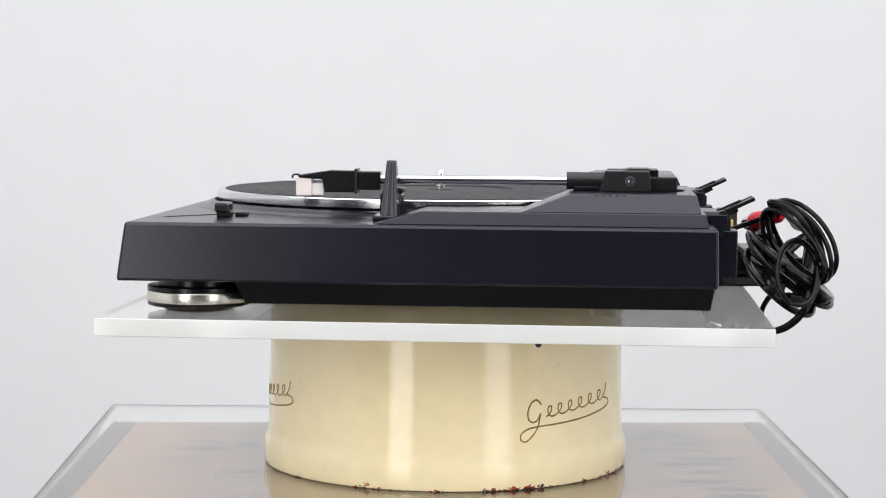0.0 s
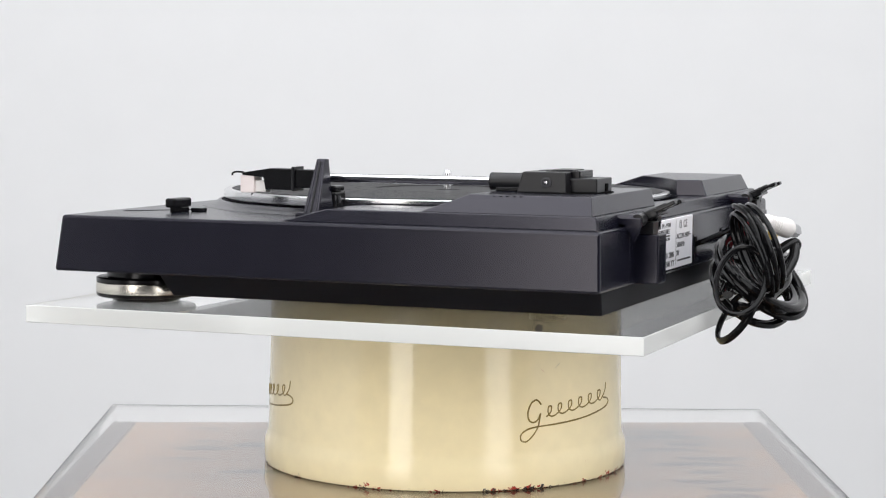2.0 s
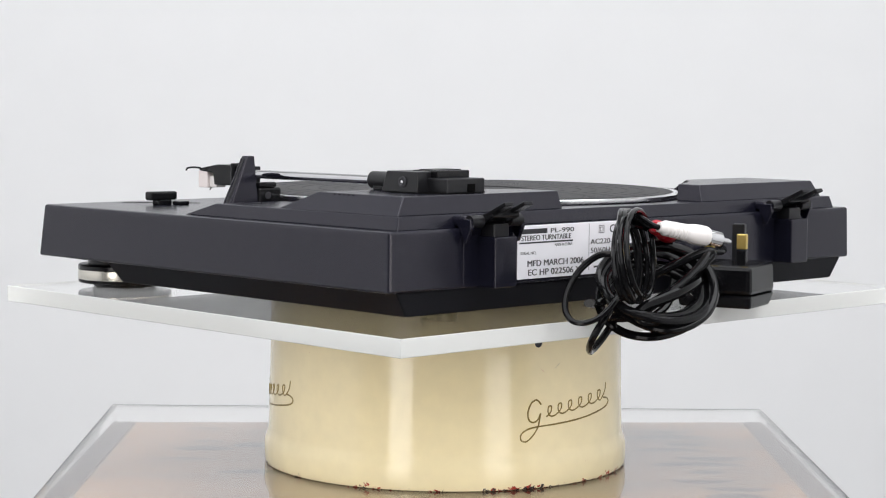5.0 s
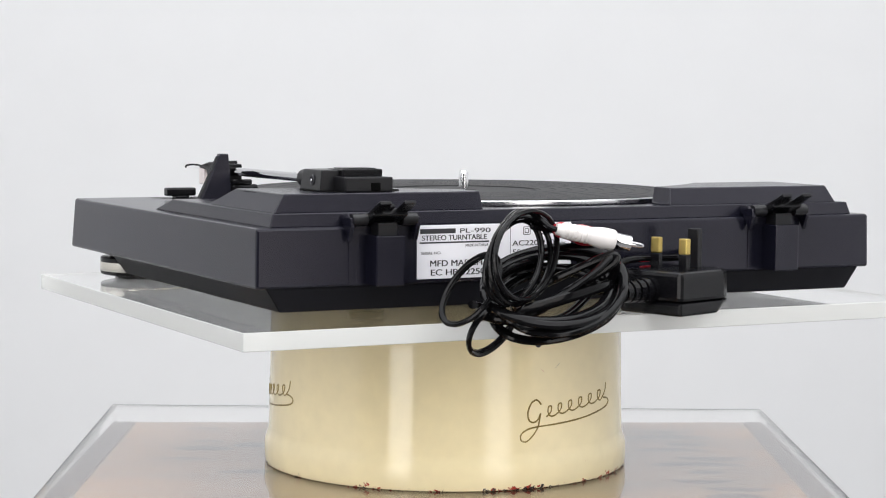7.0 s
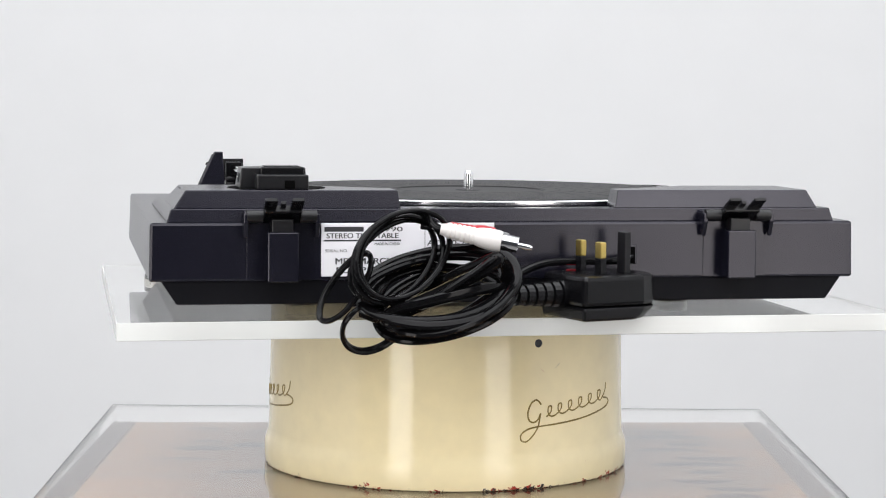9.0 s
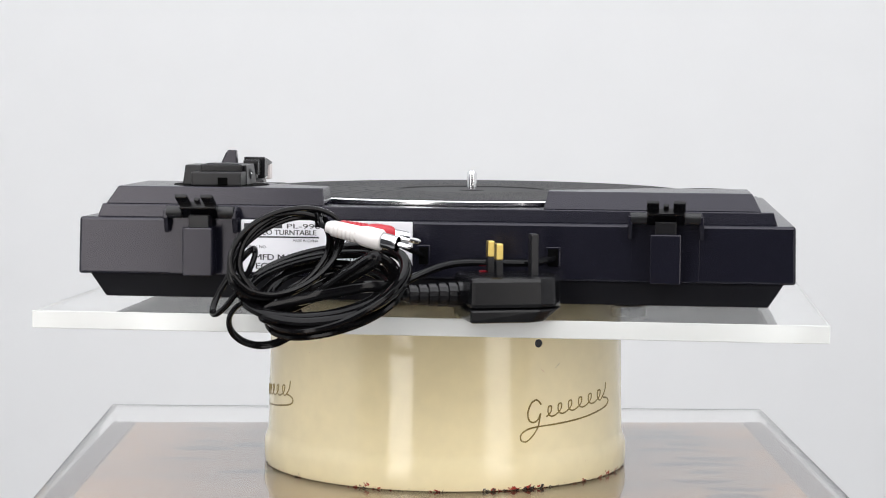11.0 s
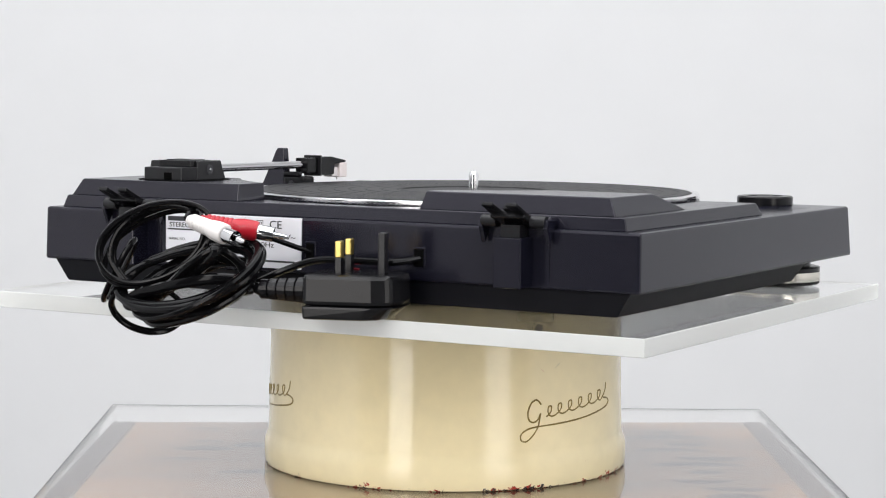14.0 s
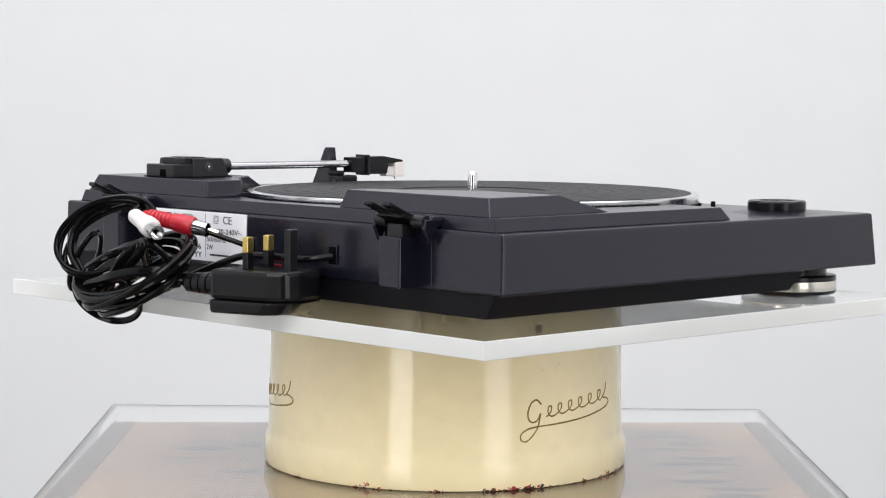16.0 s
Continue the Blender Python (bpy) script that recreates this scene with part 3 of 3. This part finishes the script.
def hinge(t, x):
    h = part("hinge", box(x - 0.0215, x + 0.0215, 0.1560, 0.1690, 0.0548, 0.0606, 0.0016), SHELL, t, "lid hinge socket")
    for s in (-1, 1):
        bm = bmesh.new()
        pts = [(0.160, 0.0590), (0.1730, 0.0590), (0.1735, 0.0540), (0.1695, 0.0450), (0.165, 0.0520)]
        a = [bm.verts.new((x + s * 0.0190, y, z)) for y, z in pts]
        b = [bm.verts.new((x + s * 0.0217, y, z)) for y, z in pts]
        bm.faces.new(a), bm.faces.new(b[::-1])
        for i in range(5):
            bm.faces.new((a[i], b[i], b[(i + 1) % 5], a[(i + 1) % 5]))
        bmesh.ops.recalc_face_normals(bm, faces=bm.faces)
        part("ear", bevelled(bm, 0.0005), SHELL, h)
        part("barrel", tube([Vector((x + s * 0.0108, 0.1705, 0.0575)), Vector((x + s * 0.0200, 0.1705, 0.0575))], 0.0036, 16), GREYP, h, "", True)
    part("post", box(x - 0.0088, x + 0.0088, 0.1650, 0.1800, 0.0206, 0.0490, 0.0008), SHELL, h)
    part("post_recess", box(x - 0.0195, x + 0.0195, 0.1645, 0.1660, 0.0210, 0.0540, 0.0002), SHELL, h)
    part("latch", box(x - 0.0060, x + 0.0060, 0.1660, 0.1760, 0.0485, 0.0560, 0.0005), GREYP, h)
    tilt = Matrix.Translation((0, 0.1690, 0.0585)) @ pose(0, 0, 0, 25)
    clip = part("clip", box(x - 0.0108, x + 0.0108, -0.0060, 0.0110, -0.0032, 0.0014, 0.0008, tilt), GLOSSY, h, "tilted black hinge clip with two prongs")
    for s in (-1, 1):
        part("prong", box(x + s * 0.0075 - 0.0035, x + s * 0.0075 + 0.0035, 0.0095, 0.0225, -0.0012, 0.0011, 0.0005, tilt), GLOSSY, h)
    part("clip_ridge", box(x - 0.0015, x + 0.0015, -0.0040, 0.0150, 0.0, 0.0024, 0.0005, tilt), GLOSSY, h)


def rear(t):
    """Rating label and cable inlets on the back."""
    lab = part("rating_label", box(0.0055, 0.1068, 0.1645, 0.16605, 0.0226, 0.0532, 0.0002), FOIL, t, "silver foil rating label with black print")

    def at(x, z):
        return Matrix.Translation((x, 0.16615, z)) @ pose(0, 0, 0, 90, 0, 180)
    for x0, x1, z0, z1 in ((0.1050, 0.0823, 0.0484, 0.0512), (0.1053, 0.0605, 0.0428, 0.0437), (0.0100, 0.0420, 0.0262, 0.0273), (0.0463, 0.0466, 0.0250, 0.0522)):
        part("printed_bar", box(x1, x0, 0.1655, 0.16612, z0, z1, 0), INK, lab)
    for words, size, x, z, width, bold in (
            ("PL-990", 0.0038, 0.0800, 0.0485, 0.0203, 0.0001), ("STEREO TURNTABLE", 0.0042, 0.1040, 0.0446, 0.0418, 0.00018), ("MADE IN CHINA", 0.0023, 0.0760, 0.0405, 0.0150, 0.0),
            ("SERIAL NO.", 0.0023, 0.1045, 0.0366, 0.0130, 0.0), ("MFD MARCH 2006", 0.0050, 0.0990, 0.0297, 0.0478, 0.00022), ("EC HP 022506 YY", 0.0050, 0.0985, 0.0245, 0.0483, 0.00022),
            ("CE", 0.0068, 0.0286, 0.0465, 0.0090, 0.0001), ("AC220-240V~", 0.0044, 0.0452, 0.0402, 0.0355, 0.00008), ("50/60Hz", 0.0044, 0.0452, 0.0350, 0.0200, 0.00008), ("2W", 0.0044, 0.0452, 0.0300, 0.0065, 0.00008)):
        lettering(words, size, at(x, z), INK, lab, width, bold)
    for r in (0.0022, 0.0012):
        bm = bmesh.new()
        for s in (-1, 1):
            box(0.0355 + s * r - 0.0002, 0.0355 + s * r + 0.0002, 0.1655, 0.16613, 0.0488 - r, 0.0488 + r, 0, bm=bm)
            box(0.0355 - r, 0.0355 + r, 0.1655, 0.16613, 0.0488 + s * r - 0.0002, 0.0488 + s * r + 0.0002, 0, bm=bm)
        part("printed_square", bm, INK, lab)
    for x, w in ((-0.0012, 0.0038), (-0.0765, 0.0042)):
        inlet = part("cable_inlet", box(x - w, x + w, 0.1645, 0.1664, 0.0285, 0.0400, 0.0004), SHELL, t, "square cable inlet")
        # solid black block that stands for the shade inside the inlet
        part("opening", box(x - w + 0.0011, x + w - 0.0011, 0.1660, 0.1667, 0.0288, 0.0388, 0.0002), HOLE_SHADE, inlet)


# ---- leads behind the player ----
def loop(centre, a, b, wob, phase, n=14):
    """One uneven turn of a coil."""
    out = []
    for i in range(n):
        k = 2 * math.pi * i / n
        w = 1 + wob * math.sin(2 * k + phase) + 0.5 * wob * math.sin(3 * k + 2.1 * phase)
        out.append(Vector(centre) + Vector(a) * (math.cos(k) * w) + Vector(b) * (math.sin(k) * w))
    return out


def mains_lead():
    t = thing("mains_lead", AXIS, "coiled black mains lead with a three-pin plug", "power lead")
    rng = random.Random(11)
    c, a, b = Vector((0.0465, 0.2165, 0.0175)), Vector((0.0425, 0.0022, -0.0049)), Vector((0.0006, 0.0250, -0.0190))
    across = a.cross(b).normalized()
    for i in range(5):
        wide, deep = 1.0 - 0.035 * i + rng.uniform(-0.03, 0.03), 1.0 - 0.05 * i + rng.uniform(-0.06, 0.04)
        mid = c + across * rng.uniform(-0.006, 0.006) + Vector((rng.uniform(-0.004, 0.004), 0, -0.0008 * i))
        tip = Vector((0, rng.uniform(-0.006, 0.006), rng.uniform(-0.006, 0.005)))
        coil = tube(smooth_path(loop(mid, a * wide + tip, b * deep, 0.05, rng.uniform(0, 6)), True, 6), 0.0024, 10, True, 1.35)
        part("cord_turn", coil, VINYL, t, "", True)
    # a fold of the lead that stands up out of the coil, and one that lies low
    for fold in (((0.094, 0.210, 0.012), (0.082, 0.204, 0.010), (0.066, 0.203, 0.014), (0.050, 0.208, 0.021), (0.034, 0.221, 0.031), (0.020, 0.2325, 0.0388), (0.0165, 0.2345, 0.0372), (0.022, 0.2335, 0.0320), (0.042, 0.230, 0.0205), (0.064, 0.229, 0.0090), (0.080, 0.224, 0.0040), (0.090, 0.214, 0.0060)),
                 ((0.007, 0.214, 0.014), (0.020, 0.228, 0.011), (0.040, 0.236, 0.0060), (0.062, 0.239, 0.0030), (0.0775, 0.2370, 0.0025), (0.080, 0.2335, 0.0055), (0.074, 0.2325, 0.0100), (0.060, 0.234, 0.0135), (0.044, 0.235, 0.0175), (0.024, 0.230, 0.0210), (0.010, 0.219, 0.0200), (0.012, 0.206, 0.0170))):
        part("cord", tube(smooth_path(fold, False, 8), 0.0024, 10, False, 1.4), VINYL, t, "", True)
    coil = tube(smooth_path([(-0.0765, 0.1660, 0.0335), (-0.066, 0.176, 0.0315), (-0.045, 0.180, 0.0315), (-0.020, 0.186, 0.0310), (0.000, 0.194, 0.0240), (0.016, 0.205, 0.0150), (0.035, 0.214, 0.0050), (0.055, 0.215, -0.0010)], False, 8), 0.0022, 10, False, 1.3)
    part("cord", coil, VINYL, t, "", True)
    coil = tube(smooth_path([(0.070, 0.222, 0.0060), (0.050, 0.232, 0.0180), (0.032, 0.236, 0.0300), (0.018, 0.232, 0.0380), (0.010, 0.222, 0.030), (0.010, 0.216, 0.018), (0.004, 0.2105, 0.0150)], False, 8), 0.0022, 10, False, 1.5)
    part("cord", coil, VINYL, t, "", True)
    # plug: its own axes, u towards the earth pin
    m = Matrix.Translation((-0.0448, 0.1958, 0.0)) @ pose(0, 0, 0, 0, 0, math.degrees(math.atan2(-0.30, -0.95)))
    low = [(-0.0184, -0.0230), (0.016, -0.0225), (0.0245, -0.017), (0.0275, -0.008), (0.0275, 0.008), (0.0245, 0.017), (0.016, 0.0225), (-0.0184, 0.0230)]
    high = [(-0.0190, -0.0235), (0.022, -0.0235), (0.0320, -0.019), (0.0375, -0.009), (0.0375, 0.009), (0.0320, 0.019), (0.022, 0.0235), (-0.0190, 0.0235)]
    bm = prism(low, high, 0.0007, 0.0085, 0.0016)
    prism([(x * 0.985, y * 0.985) for x, y in high], [(x * 0.97, y * 0.97) for x, y in high], 0.0087, 0.0262, 0.0026, bm)
    bmesh.ops.transform(bm, matrix=m, verts=bm.verts)
    plug = part("plug", bm, GLOSSY, t, "black three-pin mains plug, pins upward")
    for v in (-0.0105, 0.0105):
        part("pin_sleeve", box(-0.0020, 0.0020, v - 0.0030, v + 0.0030, 0.0255, 0.0352, 0.0004, m), GLOSSY, plug)
        part("pin", box(-0.0020, 0.0020, v - 0.0031, v + 0.0031, 0.0352, 0.0446, 0.0007, m), BRASS, plug, "brass pin")
    part("fuse_carrier", box(-0.0045, 0.0035, 0.0170, 0.0198, 0.0255, 0.0269, 0.0004, m), REDP, plug, "small red fuse carrier")
    part("earth_pin", box(0.0205, 0.0248, -0.0040, 0.0040, 0.0255, 0.0492, 0.0006, m), GREYP, plug, "dark plastic earth pin")
    prof = [(0, 0.0)]
    for i in range(6):
        w = 0.0078 - i * 0.0004
        prof += [(w, i * 0.0056), (w, i * 0.0056 + 0.0042), (w - 0.0018, i * 0.0056 + 0.0044), (w - 0.0018, i * 0.0056 + 0.0053)]
    prof += [(0.0030, 0.0360), (0, 0.0360)]
    bm = lathe(prof, 16, m=m @ Matrix.Translation((-0.0172, 0, 0.0150)) @ pose(0, 0, 0, 0, -90))
    part("strain_relief", bm, GLOSSY, plug, "ribbed strain relief")
    return t


def phono_plug(t, base, tip, mat, label):
    base, tip = Vector(base), Vector(tip)
    m = Matrix.Translation(base) @ (tip - base).to_track_quat("Z", "Y").to_matrix().to_4x4()
    prof = [(0, -0.003), (0.0030, -0.003), (0.0036, 0.0)]
    for i in range(6):
        prof += [(0.0045 + i * 0.00008, 0.001 + i * 0.0026), (0.0045 + i * 0.00008, 0.0026 + i * 0.0026), (0.0040 + i * 0.0001, 0.0028 + i * 0.0026), (0.0040 + i * 0.0001, 0.0034 + i * 0.0026)]
    prof += [(0.0050, 0.0175), (0.0056, 0.0200), (0.0060, 0.0235), (0.0060, 0.0300), (0.0054, 0.0312), (0, 0.0312)]
    p = part("phono_plug", lathe(prof, 20, m=m), mat, t, label, True)
    part("shield", lathe([(0.0030, 0.031), (0.0044, 0.031), (0.0046, 0.033), (0.0044, 0.0405), (0.0038, 0.0405), (0.0036, 0.034), (0, 0.034)], 20, m=m), CHROME, p, "nickel shield", True)
    part("pin", lathe([(0.0016, 0.033), (0.0016, 0.0465), (0.0010, 0.0485), (0, 0.0488)], 14, m=m), CHROME, p, "nickel centre pin", True)


def phono_lead():
    t = thing("phono_lead", AXIS, "coiled black twin phono lead with white and red plugs", "audio lead")
    rng = random.Random(5)
    c, a, b = Vector((0.0705, 0.2215, 0.0390)), Vector((0.0168, 0.0150, -0.0225)), Vector((0.0218, 0.0095, 0.0071))
    across = a.cross(b).normalized()
    for i in range(4):
        mid = c + across * ((i - 1.5) * 0.0030) + Vector((rng.uniform(-0.002, 0.002), 0, rng.uniform(-0.002, 0.001)))
        path = smooth_path(loop(mid, a * rng.uniform(0.92, 1.04), b * rng.uniform(0.84, 1.06), 0.045, rng.uniform(0, 6)), True, 6)
        part("cord_turn", tube(path, 0.0016, 10, True), VINYL, t, "", True)
    # a loop that hangs below the sheet's edge, and one that stands out beside the coil
    for c, a, b, r, flat in (((0.0837, 0.2131, -0.0010), (0.0118, 0.0132, 0.0096), (-0.0147, -0.0009, 0.0109), 0.0016, 1.45), ((0.1001, 0.2191, 0.0212), (-0.0035, 0.0122, -0.0050), (-0.0130, 0.0029, 0.0185), 0.0016, 1.2)):
        part("cord_turn", tube(smooth_path(loop(c, a, b, 0.03, 1.0), True, 6), r, 10, True, flat), VINYL, t, "", True)
    part("cord", tube(smooth_path([(-0.0012, 0.1660, 0.0335), (0.006, 0.176, 0.0380), (0.016, 0.190, 0.0440), (0.034, 0.202, 0.0500), (0.056, 0.208, 0.0540)], False, 8), 0.0016, 8), VINYL, t, "", True)
    white, red = ((0.0443, 0.2205, 0.0528), (-0.0032, 0.2336, 0.0431)), ((0.0410, 0.2125, 0.0525), (-0.0012, 0.1920, 0.0440))
    for (base, _), o in ((white, 0.0), (red, 0.0034)):
        b = Vector(base)
        path = [b, b + Vector((0.006, -0.002, 0.0014)), (0.0545, 0.2085 - o, 0.0605), (0.0635, 0.2095 - o, 0.0625), (0.0745, 0.2180 - o, 0.0600), (0.0865, 0.2270 - o, 0.0520), (0.0930, 0.2320 - o, 0.0420), (0.0935, 0.2350 - o, 0.0290), (0.0850, 0.2340 - o, 0.0170)]
        part("cord", tube(smooth_path(path, False, 8), 0.0016, 8), VINYL, t, "", True)
    phono_plug(t, *white, WHITEP, "white phono plug")
    phono_plug(t, *red, REDP, "red phono plug")
    return t


SHEET, PLAYER, MAINS, PHONO = sheet(), player(), mains_lead(), phono_lead()


def motions():
    """The sheet and all on it turn clockwise, seen from above, at a nearly even speed."""
    rows = [(s, pose(0, 0, Z0, 0, 0, -94.16 - 8.411 * s + 0.00874 * s * s)) for s in range(17)]
    for ob in (SHEET, PLAYER, MAINS, PHONO):
        walk(ob, rows)


motions()
